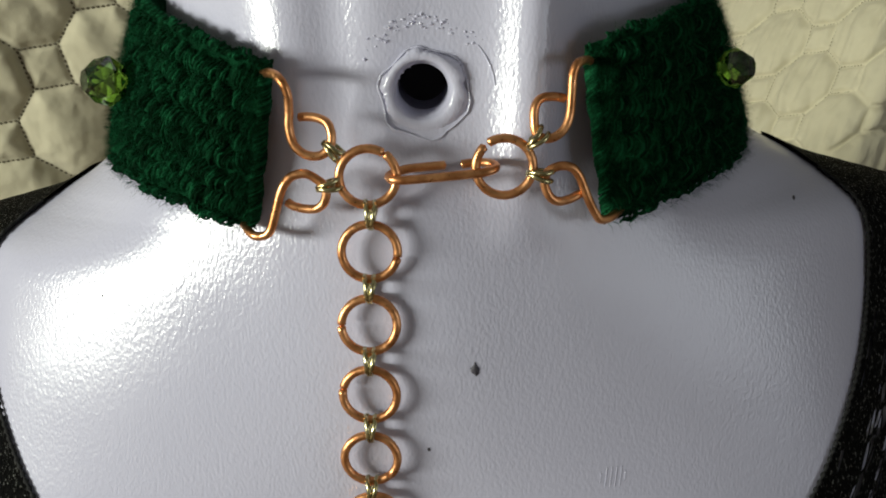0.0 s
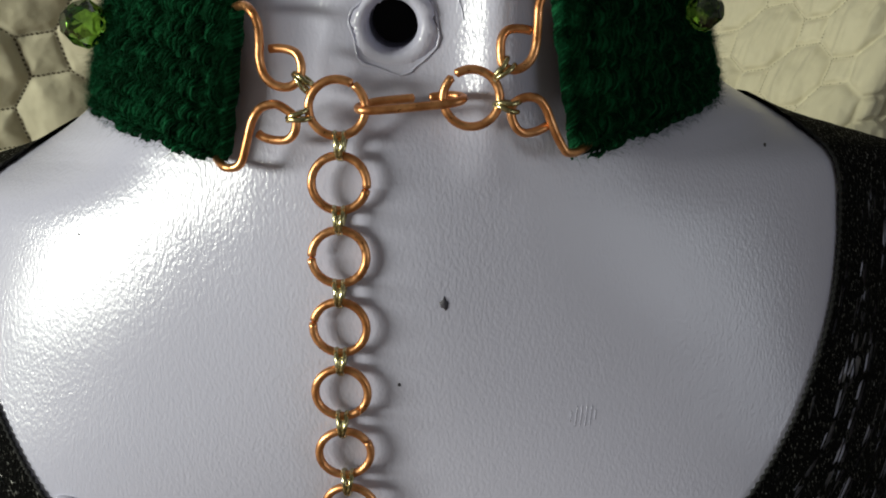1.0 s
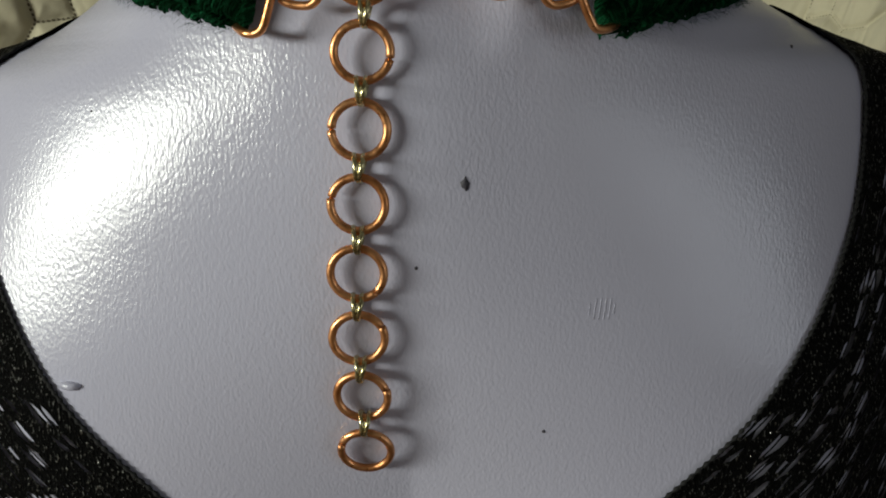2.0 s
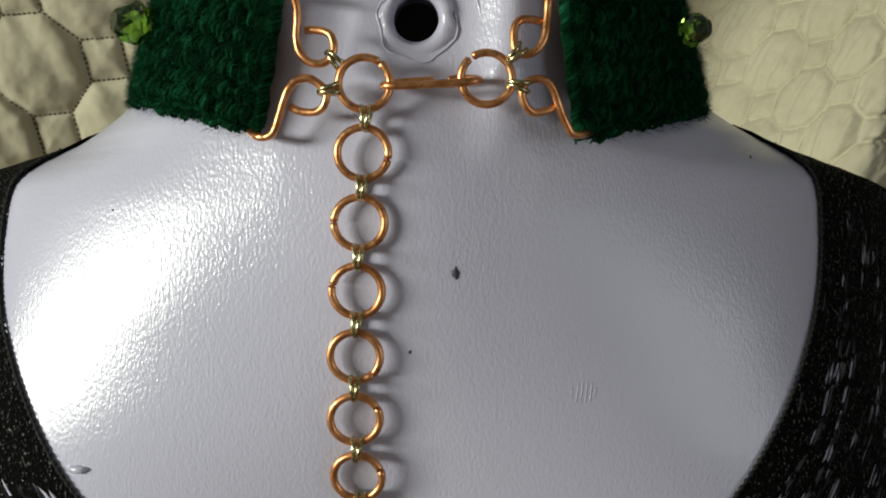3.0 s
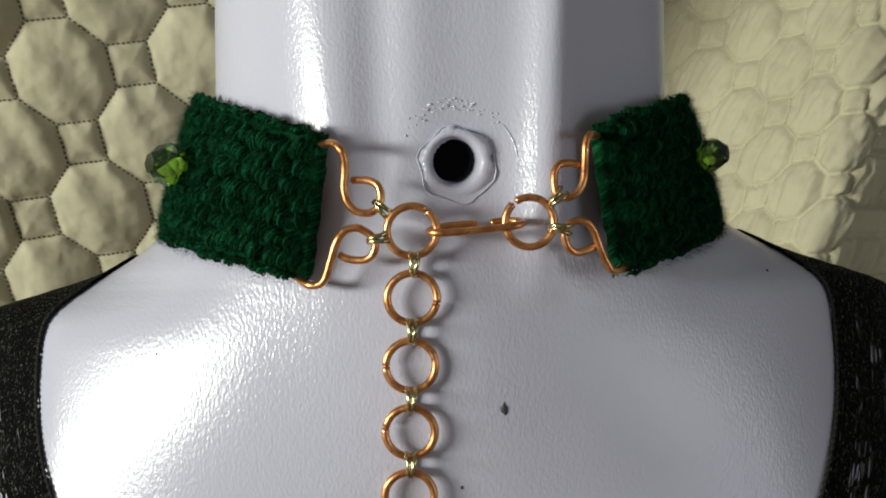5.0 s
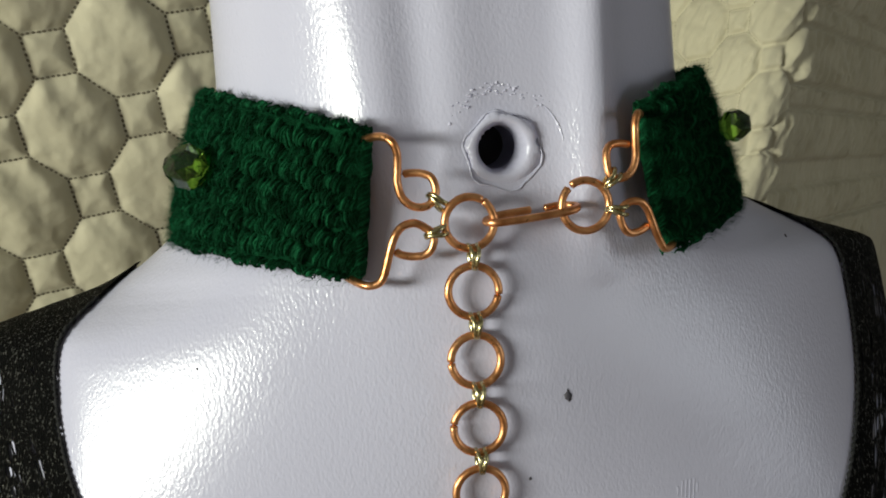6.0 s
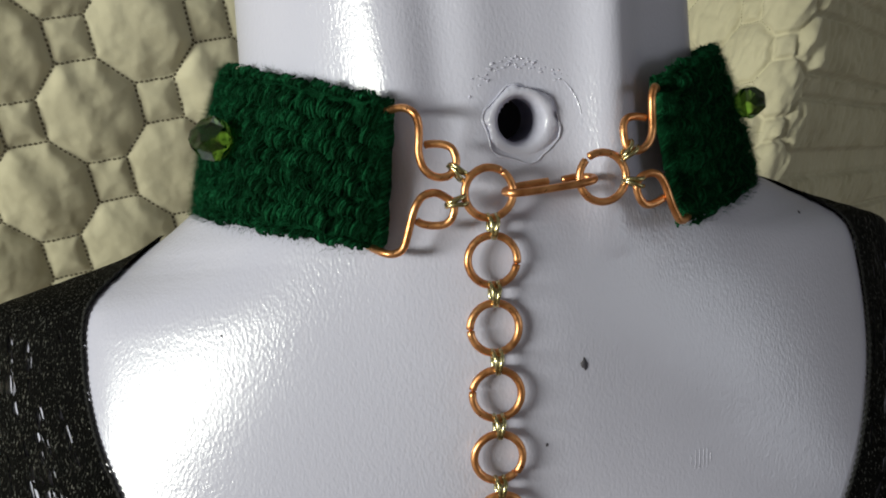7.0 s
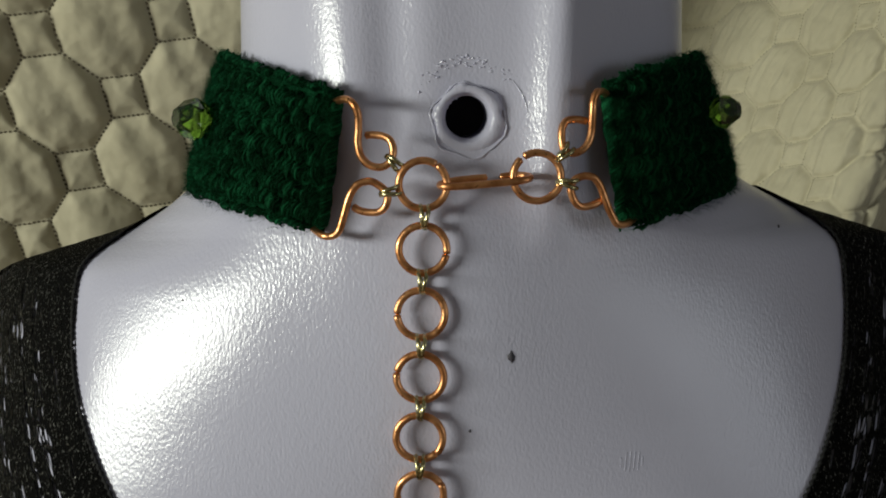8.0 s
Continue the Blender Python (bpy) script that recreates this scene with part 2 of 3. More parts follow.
def relief(x, z):
    """Forward swell of the chest, neck cords and the hollow at the throat."""
    side = np.clip(np.abs(x) / 0.075, 0, 1.35)
    low = np.clip(z, 0.30, 0.46)
    out = 0.21 * side ** 1.3 * (0.396 - low) * np.clip((z - 0.20) / 0.10, 0, 1)
    out = out - 5.0 * np.clip((np.abs(x) - 0.030) / 0.05, 0, 1.2) * np.clip(low - 0.386, 0, 0.05) ** 2
    reach = np.clip(np.abs(x) / half_width(z), 0, 1)
    out = out * np.clip((0.448 - z) / 0.026, 0, 1) * (1 - reach ** 5)
    up = np.clip((z - 0.425) / 0.028, 0, 1)
    for foot, lean, size in ((-0.026, -0.18, 0.0026), (0.0232, 0.05, 0.0066)):
        mid = foot + lean * (z - 0.44)
        grown = up if foot < 0 else np.clip((z - 0.418) / 0.022, 0, 1)
        out = out + size * grown * np.exp(-((x - mid) / (0.0115 if foot < 0 else 0.0075)) ** 2)
    out = out - 0.0022 * up * np.exp(-((x - 0.001) / 0.012) ** 2) - 0.0021 * up * np.exp(-((x + 0.0175) / 0.0062) ** 2)
    bar = 0.4235 + 0.10 * (np.abs(x) - 0.03)
    out = out + 0.0016 * np.exp(-((z - bar) / 0.006) ** 2) * np.clip((np.abs(x) - 0.012) / 0.03, 0, 1)
    # the pectoral slope that turns towards the west window
    fold = 0.0032 * (0.5 - 1 / (1 + np.exp(-(x + 0.5 * z - 0.1635) / 0.008)))
    return out - fold * np.exp(-((z - 0.412) / 0.022) ** 2) * np.exp(-(x / 0.085) ** 4)


def section(x, z):
    """Depth of the bust's front from its cross-section at height z."""
    w, f, c, n = half_width(z), front_line(z), centre_line(z), power(z)
    a = np.clip(np.sqrt(np.asarray(x) ** 2 + 0.004 ** 2) / w, 0, 0.9999)
    return c - (c - f) * (1 - a ** n) ** (1 / n) + TWIST * np.asarray(x) - relief(x, z)


def skin(x, z):
    """Depth of the bust's front: the sections, with the upper chest sloping evenly up to a rounded shoulder."""
    x, z = np.asarray(x, dtype=float), np.asarray(z, dtype=float)
    plain_y = section(x, z)
    out = np.abs(x) - 0.03
    out = np.clip(0.5 * (out + np.sqrt(out ** 2 + 0.014 ** 2)), 0, 0.08)
    foot = 0.348
    rise = np.clip(z, foot, 0.45) - foot
    slope = 0.085 + 1.4 * out + 3.0 * (foot - (0.43 - 0.8 * out))
    even = section(x, foot) + slope * rise + 1.5 * rise ** 2
    reach = np.clip(np.abs(x) / half_width(z), 0, 1)
    other = plain_y - 0.009 * (1 - reach ** 4)
    joined = 0.5 * (even + other + np.sqrt((even - other) ** 2 + 0.006 ** 2))
    def ease(t):
        t = np.clip(t, 0, 1)
        return t * t * (3 - 2 * t)

    share = ease((0.446 - z) / 0.02) * ease(np.abs(x) / 0.055) * ease(rise / 0.03)
    return plain_y + share * (joined - plain_y)


def settle(x, z):
    """The bust stands a little askew: one shoulder lower than the other."""
    reach = np.clip((np.abs(x) - 0.055) / 0.045, 0, 1)
    up = np.clip((z - 0.36) / 0.05, 0, 1)
    return np.where(np.asarray(x) < 0, -0.0022, 0.0042) * reach * reach * (3 - 2 * reach) * up * np.clip((0.46 - z) / 0.02, 0, 1)


def skin_point(x, z, lift=0.0):
    e = 0.0005
    dx = float(skin(x + e, z) - skin(x - e, z)) / (2 * e)
    dz = float(skin(x, z + e) - skin(x, z - e)) / (2 * e)
    out = Vector((dx, -1, dz)).normalized()
    return Vector((x, float(skin(x, z)), z)) + out * lift, out


def ring_of(z, turn):
    """Points round the bust at height z; turn 0 is the front, +-pi the back."""
    w, f, c, b, n = (float(g(z)) for g in (half_width, front_line, centre_line, back_line, power))
    s, k = np.sin(turn), np.cos(turn)
    ax = np.abs(s) ** (2 / n)
    x = w * np.sign(s) * ax
    front = skin(np.clip(x, -w * 0.9995, w * 0.9995), z)
    rear = c + (b - c) * np.abs(k) ** 0.9 + TWIST * x
    edge = c + TWIST * x
    blend = np.clip(np.abs(k) / 0.06, 0, 1)
    y = np.where(k > 0, edge + (front - edge) * blend, rear)
    return x, y


NUT = (0.0012, 0.451)


def build_bust():
    zs = np.concatenate([np.linspace(0.0, 0.29, 40), np.linspace(0.2925, 0.50, 190), np.linspace(0.505, 0.60, 20)])
    half = np.linspace(0, 1, 150)
    turn = np.concatenate([-(math.pi * (half[::-1] ** 1.25)), math.pi * (half[1:-1] ** 1.25)])
    verts, faces = [], []
    for z in zs:
        x, y = ring_of(z, turn)
        verts.extend(zip(x, y, z + settle(x, z)))
    m = len(turn)
    for i in range(len(zs) - 1):
        for k in range(m):
            q = (k + 1) % m
            f = (i * m + k, i * m + q, (i + 1) * m + q, (i + 1) * m + k)
            cx, cz = sum(verts[v][0] for v in f) / 4, sum(verts[v][2] for v in f) / 4
            if math.hypot(cx - NUT[0], cz - NUT[1]) < 0.0062 and sum(verts[v][1] for v in f) / 4 < 0.23:
                continue
            faces.append(f)
    for row, order in ((0, -1), (len(zs) - 1, 1)):
        centre = len(verts)
        verts.append((0.0, 0.28, zs[row]))
        for k in range(m):
            q = (k + 1) % m
            faces.append((row * m + k, row * m + q, centre)[::order])
    ob = mesh_object("mannequin_bust", verts, faces, PAINT)
    return tagged(ob, "lilac-grey painted plastic mannequin bust with orange-peel finish, standing upright", "mannequin")


# ---- the room ----
def build_room():
    x0, x1, y0, y1, top = -2.2, 1.6, -2.3, 1.35, 2.3
    low = -0.72
    t = 0.1

    def wall(name, pieces):
        v, f = gather(pieces)
        return tagged(mesh_object(name, v, f, WALL, smooth=False), "plain grey painted wall", "wall", kind="structure")

    tagged(mesh_object("floor", *slab(x0 - t, x1 + t, y0 - t, y1 + t, low - t, low), FLOOR, smooth=False), "brown boarded floor", "floor", kind="structure")
    tagged(mesh_object("ceiling", *slab(x0 - t, x1 + t, y0 - t, y1 + t, top, top + t), WALL, smooth=False), "plain grey ceiling", "ceiling", kind="structure")
    wall("wall_north", [slab(x0 - t, x1 + t, y1, y1 + t, low, top)])
    wall("wall_south", [slab(x0 - t, x1 + t, y0 - t, y0, low, top)])
    # the east opening is assumed, placed behind the added east lamp
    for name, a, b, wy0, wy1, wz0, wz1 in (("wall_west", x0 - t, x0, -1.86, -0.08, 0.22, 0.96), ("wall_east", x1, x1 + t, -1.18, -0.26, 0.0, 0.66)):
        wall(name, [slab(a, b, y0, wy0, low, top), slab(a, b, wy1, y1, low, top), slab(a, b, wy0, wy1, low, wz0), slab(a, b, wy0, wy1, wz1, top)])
    table = thing("side_table", "dark wooden side table carrying the bust", "table")
    mesh_object("tabletop", *slab(-0.32, 0.32, 0.02, 0.50, -0.03, -0.001), TABLE, table, smooth=False)
    for sx in (-0.29, 0.25):
        for sy in (0.05, 0.43):
            mesh_object("leg", *slab(sx, sx + 0.04, sy, sy + 0.04, low, -0.03), TABLE, table, smooth=False)


# ---- the quilt ----
PITCH = 0.0765
QTURN = radians(8)
QREF = (-0.205, 0.526)


PANEL = 0.4101



def turn_at(s, at, soft):
    return 1 / (1 + np.exp(-(s - at) / soft))


def quilt_plan():
    """Plan of the hanging quilt: flat behind one shoulder, a deep fold behind the neck, then a panel that comes
    forward to face the window and turns away from it at an outer edge."""
    knots = [(-0.75, 20), (-0.46, 300), (-0.03, 60), (0.27, 460), (0.96, 20), (1.25, 1)]
    s = np.concatenate([np.linspace(a, b, n, endpoint=n == 1)[:n] if n > 1 else np.array([a]) for (a, n), (b, _) in zip(knots, knots[1:] + knots[-1:])])
    fine = np.linspace(-0.75, 1.25, 4001)
    angle = np.radians(15 + 67 * turn_at(fine, -0.055, 0.010) - 72 * turn_at(fine, 0.155, 0.02) - 68.4 * turn_at(fine, 0.295, 0.02) + 105 * turn_at(fine, PANEL + 0.150, 0.006))
    step = fine[1] - fine[0]
    x, y = np.cumsum(np.cos(angle)) * step, np.cumsum(np.sin(angle)) * step
    k = np.argmin(np.abs(fine + 0.18))
    return s, np.interp(s, fine, x - x[k] - 0.18), np.interp(s, fine, y - y[k] + 0.54), np.interp(s, fine, angle)


def cloth_lean(s):
    """How far the cloth drifts sideways and forwards for each metre up."""
    share = turn_at(s, 0.155, 0.02)
    return 0.374 * share, -0.42 + 0.498 * share


def skew(m, w):
    """The far panel is pulled out of square."""
    m, w = np.clip(m, -0.14, 0.17), np.clip(w, -0.19, 0.08)
    return 0.0023 + 0.8175 * m + 0.0713 * w + 2.2016 * m * m + 0.2759 * m * w + 0.7837 * w * w, -0.0058 + 0.1917 * m + 1.0018 * w + 0.2481 * m * m + 1.7741 * m * w + -0.6727 * w * w


def unskew(a, b):
    m, w = 0.88 * a, 0.82 * b
    for _ in range(12):
        fa, fb = skew(m, w)
        m, w = m + 0.7 * (a - fa), w + 0.7 * (b - fb)
    return m, w


def cloth_place(s, z):
    """Pattern coordinates of the cloth: the far panel hangs askew."""
    share = turn_at(s, 0.095, 0.012)
    a, b = skew(s - PANEL, z - 0.5788)
    half = 0.5 * PITCH
    far_u, far_v = QREF[0] + a + half * math.cos(QTURN), QREF[1] + b + half * math.sin(QTURN)
    return s + (far_u - s) * share, z + (far_v - z) * share


def quilt_cells(u, v):
    """Distance to the nearest seam of the octagon-and-square quilting, and which sort of cell."""
    c, s = math.cos(QTURN), math.sin(QTURN)
    du, dv = u - QREF[0], v - QREF[1]
    p, q = (c * du + s * dv) / PITCH, (-s * du + c * dv) / PITCH
    best = None
    for off in (0.0, 0.5):
        dx, dy = np.abs(p - off - np.round(p - off)), np.abs(q - off - np.round(q - off))
        near = dx + dy
        if best is None:
            best, bx, by = near, dx, dy
        else:
            take = near < best
            best, bx, by = np.where(take, near, best), np.where(take, dx, bx), np.where(take, dy, by)
    big, small = np.maximum(bx, by), np.minimum(bx, by)
    octagon = np.minimum(0.35355 - big, (0.5 - bx - by) / math.sqrt(2))
    square = np.minimum(big - 0.35355, 0.14645 - small)
    inside = big <= 0.35355
    return np.where(inside, octagon, square) * PITCH, inside


def build_quilt():
    s, px, py, angle = quilt_plan()
    z = np.concatenate([np.linspace(-0.05, 0.36, 40, endpoint=False), np.linspace(0.36, 0.74, 300), np.linspace(0.75, 0.85, 10)])
    ns, nz = len(s), len(z)
    su, v = np.meshgrid(s, z)
    u, w = cloth_place(su, v)
    d, inside = quilt_cells(u, w)
    d = np.maximum(d, 0)
    puff = np.where(inside, 0.0080, 0.0046) * (1 - np.exp(-d / np.where(inside, 0.0080, 0.0045)))
    rng = np.random.RandomState(4)
    fold = np.zeros_like(u)
    for k in range(26):
        a = rng.uniform(-0.5, 0.5) + 1.35
        f = rng.uniform(60, 260)
        fold += 0.05 / f * np.sin(f * (u * math.sin(a) + (0.25 + 0.45 * rng.rand()) * w) + rng.uniform(0, 6.3)) * (0.6 + 0.5 * np.sin(9 * w + k))
    # short puckers running in from the seams, and the crushed creases of the far panel
    pucker = np.zeros_like(u)
    for k in range(9):
        a, f = rng.uniform(0, math.pi), rng.uniform(330, 620)
        pucker += np.sin(f * (u * math.cos(a) + w * math.sin(a)) + 3 * np.sin(47 * u + 31 * w + k)) * np.clip(np.sin(38 * u * math.sin(k) + 41 * w * math.cos(k) + 2.4 * k), 0, 1)
    crush = np.zeros_like(u)
    for k in range(10):
        f, tilt = rng.uniform(150, 400), rng.uniform(-0.40, 0.05)
        wave = np.sin(f * (1.1 * su + tilt * v) + 2.2 * np.sin(26 * v + 11 * su + 1.7 * k) + rng.uniform(0, 6.3))
        crush += (1 - np.abs(wave)) ** 1.6 * 150 / f * np.clip(0.35 + np.sin(19 * su + 33 * v + 2.1 * k), 0, 1)
    far = turn_at(su, 0.155, 0.02)
    edge = turn_at(su, PANEL + 0.142, 0.010)
    near_seam = np.exp(-d / 0.007)
    height = puff * (1 - 0.5 * far) + fold * (0.9 - 0.5 * far) * np.clip(d / 0.006, 0.25, 1) + 0.00020 * pucker * near_seam
    height = height + far * (0.0017 + 0.0016 * edge) * crush * np.clip(d / 0.004, 0.3, 1) - 0.0016 * far * np.exp(-(d / 0.0022) ** 2)
    nx, ny = np.sin(angle), -np.cos(angle)
    lean_x, lean_y = cloth_lean(s)
    xs = px[None, :] + height * nx[None, :] + lean_x[None, :] * (v - 0.5)
    ys = py[None, :] + height * ny[None, :] + lean_y[None, :] * (v - 0.5)
    verts = np.stack([xs, ys, v], axis=-1).reshape(-1, 3)
    idx = np.arange(ns * nz).reshape(nz, ns)
    faces = np.stack([idx[:-1, :-1], idx[:-1, 1:], idx[1:, 1:], idx[1:, :-1]], axis=-1).reshape(-1, 4)
    quilt = thing("quilt", "beige quilted bedspread stitched in octagons and squares, hung as a backdrop", "quilt")
    mesh_object("cover", verts.tolist(), faces.tolist(), CLOTH, quilt)
    # needle holes along the seams
    c, sn = math.cos(QTURN), math.sin(QTURN)
    pv, pf = [], []
    a = PITCH * 0.2929
    reach = PITCH * 0.35355
    spots = []
    for i in range(-12, 18):
        for j in range(-9, 9):
            for off in (0.0, 0.5):
                ox, oy = (i + off) * PITCH, (j + off) * PITCH
                for sx, sy, ex, ey in ((reach, -a / 2, reach, a / 2), (-reach, -a / 2, -reach, a / 2), (-a / 2, reach, a / 2, reach), (-a / 2, -reach, a / 2, -reach), (a / 2, reach, reach, a / 2), (a / 2, -reach, reach, -a / 2)):
                    for k in range(8):
                        t = (k + 0.5) / 8
                        p, q = ox + sx + (ex - sx) * t, oy + sy + (ey - sy) * t
                        spots.append((QREF[0] + c * p - sn * q, QREF[1] + sn * p + c * q, math.atan2(ey - sy, ex - sx) + QTURN))
    for pu, pv_, way in spots:
        for far_side in (False, True):
            if far_side:
                m, w = unskew(pu - QREF[0] - 0.5 * PITCH * math.cos(QTURN), pv_ - QREF[1] - 0.5 * PITCH * math.sin(QTURN))
                if not (-0.13 < m < 0.13 and -0.18 < w < 0.07):
                    continue
                su, sv = PANEL + m, 0.5788 + w
            else:
                su, sv = pu, pv_
            if not 0.36 < sv < 0.72 or not (0.31 < su < 0.76 if far_side else -0.45 < su < -0.04):
                continue
            i0 = int(np.searchsorted(s, su)) - 1
            j0 = int(np.searchsorted(z, sv))
            mix = (su - s[i0]) / (s[i0 + 1] - s[i0])
            h = min(height[j0, i0], height[j0, i0 + 1], height[j0 - 1, i0])
            ang = angle[i0]
            lx, ly = cloth_lean(np.array([su]))
            lx, ly = float(lx[0]), float(ly[0])
            base = Vector((px[i0] + mix * (px[i0 + 1] - px[i0]) + lx * (sv - 0.5), py[i0] + mix * (py[i0 + 1] - py[i0]) + ly * (sv - 0.5), sv))
            flat = Vector((math.cos(ang), math.sin(ang), 0))
            rise = Vector((lx, ly, 1)).normalized()
            out = flat.cross(rise).normalized()
            centre = base + out * (h + (0.0004 if far_side else 0.0006))
            r = 0.00046 if far_side else 0.00082
            along = flat * math.cos(way) + rise * math.sin(way)
            across = -flat * math.sin(way) + rise * math.cos(way)
            n0 = len(pv)
            for q in range(6):
                t = q * math.pi / 3
                pv.append(centre + along * (1.25 * r * math.cos(t)) + across * (r * math.sin(t)))
            pv.append(centre + out * 0.0003)
            pf.extend((n0 + q, n0 + (q + 1) % 6, n0 + 6) for q in range(6))
    tagged(mesh_object("stitching", pv, pf, THREAD, quilt), kind="stuff")
    return quilt


# ---- the black top ----
neck_edge = curve_of([(0.282, 0.0), (0.290, 0.022), (0.302, 0.041), (0.322, 0.0600), (0.334, 0.0730), (0.346, 0.0835), (0.365, 0.0955), (0.383, 0.1035), (0.400, 0.1065), (0.415, 0.1062), (0.420, 0.1035), (0.4235, 0.0985), (0.427, 0.0915), (0.44, 0.084)])


def build_top():
    top = thing("black_knit_top", "black openwork knitted top with a wide neckline, worn by the bust", "top")
    zs = np.concatenate([np.linspace(0.0, 0.27, 28), np.linspace(0.274, 0.4305, 112)])
    n = 150
    verts, uvs, faces = [], [], []
    hems = []
    for side in (-1, 1):
        base = len(verts)
        hem = []
        for z in zs:
            w = float(half_width(z))
            e = min(float(neck_edge(z)) if z > 0.282 else 0.0, w * 0.998)
            k = float(power(z))
            start = math.asin(min(1.0, (e / w) ** (k / 2)))
            end = math.pi if z < 0.405 else math.pi - start * min(1.0, (z - 0.405) / 0.008)
            end = max(end, start + 1e-4)
            turn = start + (end - start) * np.linspace(0, 1, n) ** 1.15
            x, y = ring_of(z, turn)
            x = x * side
            if side < 0:
                y = y - 2 * TWIST * np.abs(x)
                y = np.where(np.cos(turn) > 0, np.where(np.cos(turn) > 0.06, skin(np.clip(x, -w * 0.9995, w * 0.9995), z), y), y)
            length = np.concatenate([[0], np.cumsum(np.hypot(np.diff(x), np.diff(y)))])
            cx, cy = 0.0, float(centre_line(z))
            ox, oy = x - cx, y - cy
            r = np.hypot(ox, oy) + 1e-9
            lift = 0.0010
            drop = settle(x, z)
            up = lift * 0.8 if z > 0.40 else 0.0
            for i in range(n):
                verts.append((x[i] + lift * ox[i] / r[i], y[i] + lift * oy[i] / r[i], z + up + drop[i]))
                uvs.append((length[i] + (0.05 if z < 0.27 else 0.0) + (0.012 if side > 0 else 0.006), z))
            if z > 0.284 and e < 0.93 * w:
                hem.append((x[0] + 0.0008 * ox[0] / r[0], y[0] + 0.0008 * oy[0] / r[0], z + up + drop[0]))
        for i in range(len(zs) - 1):
            for q in range(n - 1):
                f = (base + i * n + q, base + i * n + q + 1, base + (i + 1) * n + q + 1, base + (i + 1) * n + q)
                faces.append(f if side > 0 else f[::-1])
        hems.append(hem)
    mesh_object("knit", verts, faces, KNIT, top, uvs=uvs)
    for hem in hems:
        v, f = tube(smooth_path(hem, 4), 0.00045, 8, taper=lambda t: 1.0 + 0.45 * math.sin(t * 560))
        mesh_object("neckline_hem", v, f, HEM, top)
    return top


# ---- small marks on the bust ----
def flake(name, x, z, outline, mat, label, category, lift=0.00012):
    """A thin uneven flake lying on the bust."""
    verts, faces = [], []
    for dx, dz in outline:
        verts.append(skin_point(x + dx, z + dz, lift)[0])
    verts.append(skin_point(x, z, lift * 2.2)[0])
    n = len(outline)
    for dx, dz in outline:
        verts.append(skin_point(x + dx * 1.06, z + dz * 1.06, -0.0003)[0])
    for v in verts:
        v.z += float(settle(v.x, v.z))
    for k in range(n):
        q = (k + 1) % n
        faces.append((k, q, n))
        faces.append((n + 1 + k, n + 1 + q, q, k))
    return tagged(mesh_object(name, verts, faces, mat), label, category)


def build_marks():
    rng = random.Random(3)
    mm = 0.001
    flake("paint_chip", 0.0110, 0.3945, [(-0.9 * mm, 0.4 * mm), (-0.2 * mm, 1.0 * mm), (0.1 * mm, 1.7 * mm), (0.5 * mm, 0.9 * mm), (1.0 * mm, 0.2 * mm), (0.8 * mm, -0.9 * mm), (0.3 * mm, -1.5 * mm), (0.0, -1.0 * mm), (-0.6 * mm, -0.7 * mm)], CHIP, "small dark chip in the grey paint of the bust", "paint chip")
    for x, z, r in ((0.0012, 0.3764, 0.45), (-0.0716, 0.4072, 0.24), (0.0300, 0.3375, 0.4), (0.0865, 0.4205, 0.38)):
        flake("speck", x, z, [(r * mm * math.cos(a) * rng.uniform(0.6, 1.2), r * mm * math.sin(a) * rng.uniform(0.7, 1.3)) for a in np.linspace(0, 5.4, 7)], CHIP, "tiny dark speck on the grey paint", "speck")
    drip = [(2.6 * mm * math.cos(a) * (1 + 0.15 * math.sin(3 * a)), 1.0 * mm * math.sin(a)) for a in np.linspace(0, 2 * math.pi, 15)[:-1]]
    flake("paint_drip", -0.0775, 0.3450, drip, PAINT, "small raised drip of lilac-grey paint", "paint drip", 0.0007)
    # crumbs of old glue in an arc above the nut
    pieces = []
    for k in range(70):
        a = radians(rng.gauss(96, 24))
        r = rng.uniform(0.0128, 0.0158)
        size = rng.uniform(0.25, 0.75) * mm
        x, z = NUT[0] + r * math.cos(a), NUT[1] + r * math.sin(a)
        at, out = skin_point(x, z)
        v = []
        spin = rng.uniform(0, 3)
        for q in range(6):
            t = q * math.pi / 3 + spin
            long = size * rng.uniform(0.5, 1.7)
            v.append(skin_point(x + long * math.cos(t), z + long * 0.6 * math.sin(t), -0.0001)[0])
        v.append(at + out * size * rng.uniform(0.4, 0.8))
        pieces.append((v, [(q, (q + 1) % 6, 6) for q in range(6)]))
    ridge = [skin_point(NUT[0] + 0.0142 * math.cos(radians(a)), NUT[1] + 0.0142 * math.sin(radians(a)), 0.00005)[0] for a in range(6, 46, 4)]
    pieces.append(tube(ridge, 0.00022, 6, taper=lambda t: 0.5 + 0.8 * math.sin(t * 3.14) * (0.7 + 0.3 * math.sin(31 * t))))
    v, f = gather(pieces)
    tagged(mesh_object("glue_crumbs", v, f, PAINT, smooth=False), "painted-over glue crumbs in an arc on the throat", "glue", kind="stuff")
    # fine scratches
    pieces = []
    for k in range(6):
        x = 0.0385 + k * 0.0011
        line = [skin_point(x + 0.00008 * q, 0.3645 + 0.0008 * q + (0.0012 if k in (0, 5) else 0), 0.0)[0] for q in range(7 if k not in (0, 5) else 4)]
        pieces.append(tube(line, 0.00009, 5))
    v, f = gather(pieces)
    tagged(mesh_object("scratches", v, f, PAINT), "group of fine upright scratches in the grey paint", "scratches", kind="stuff")


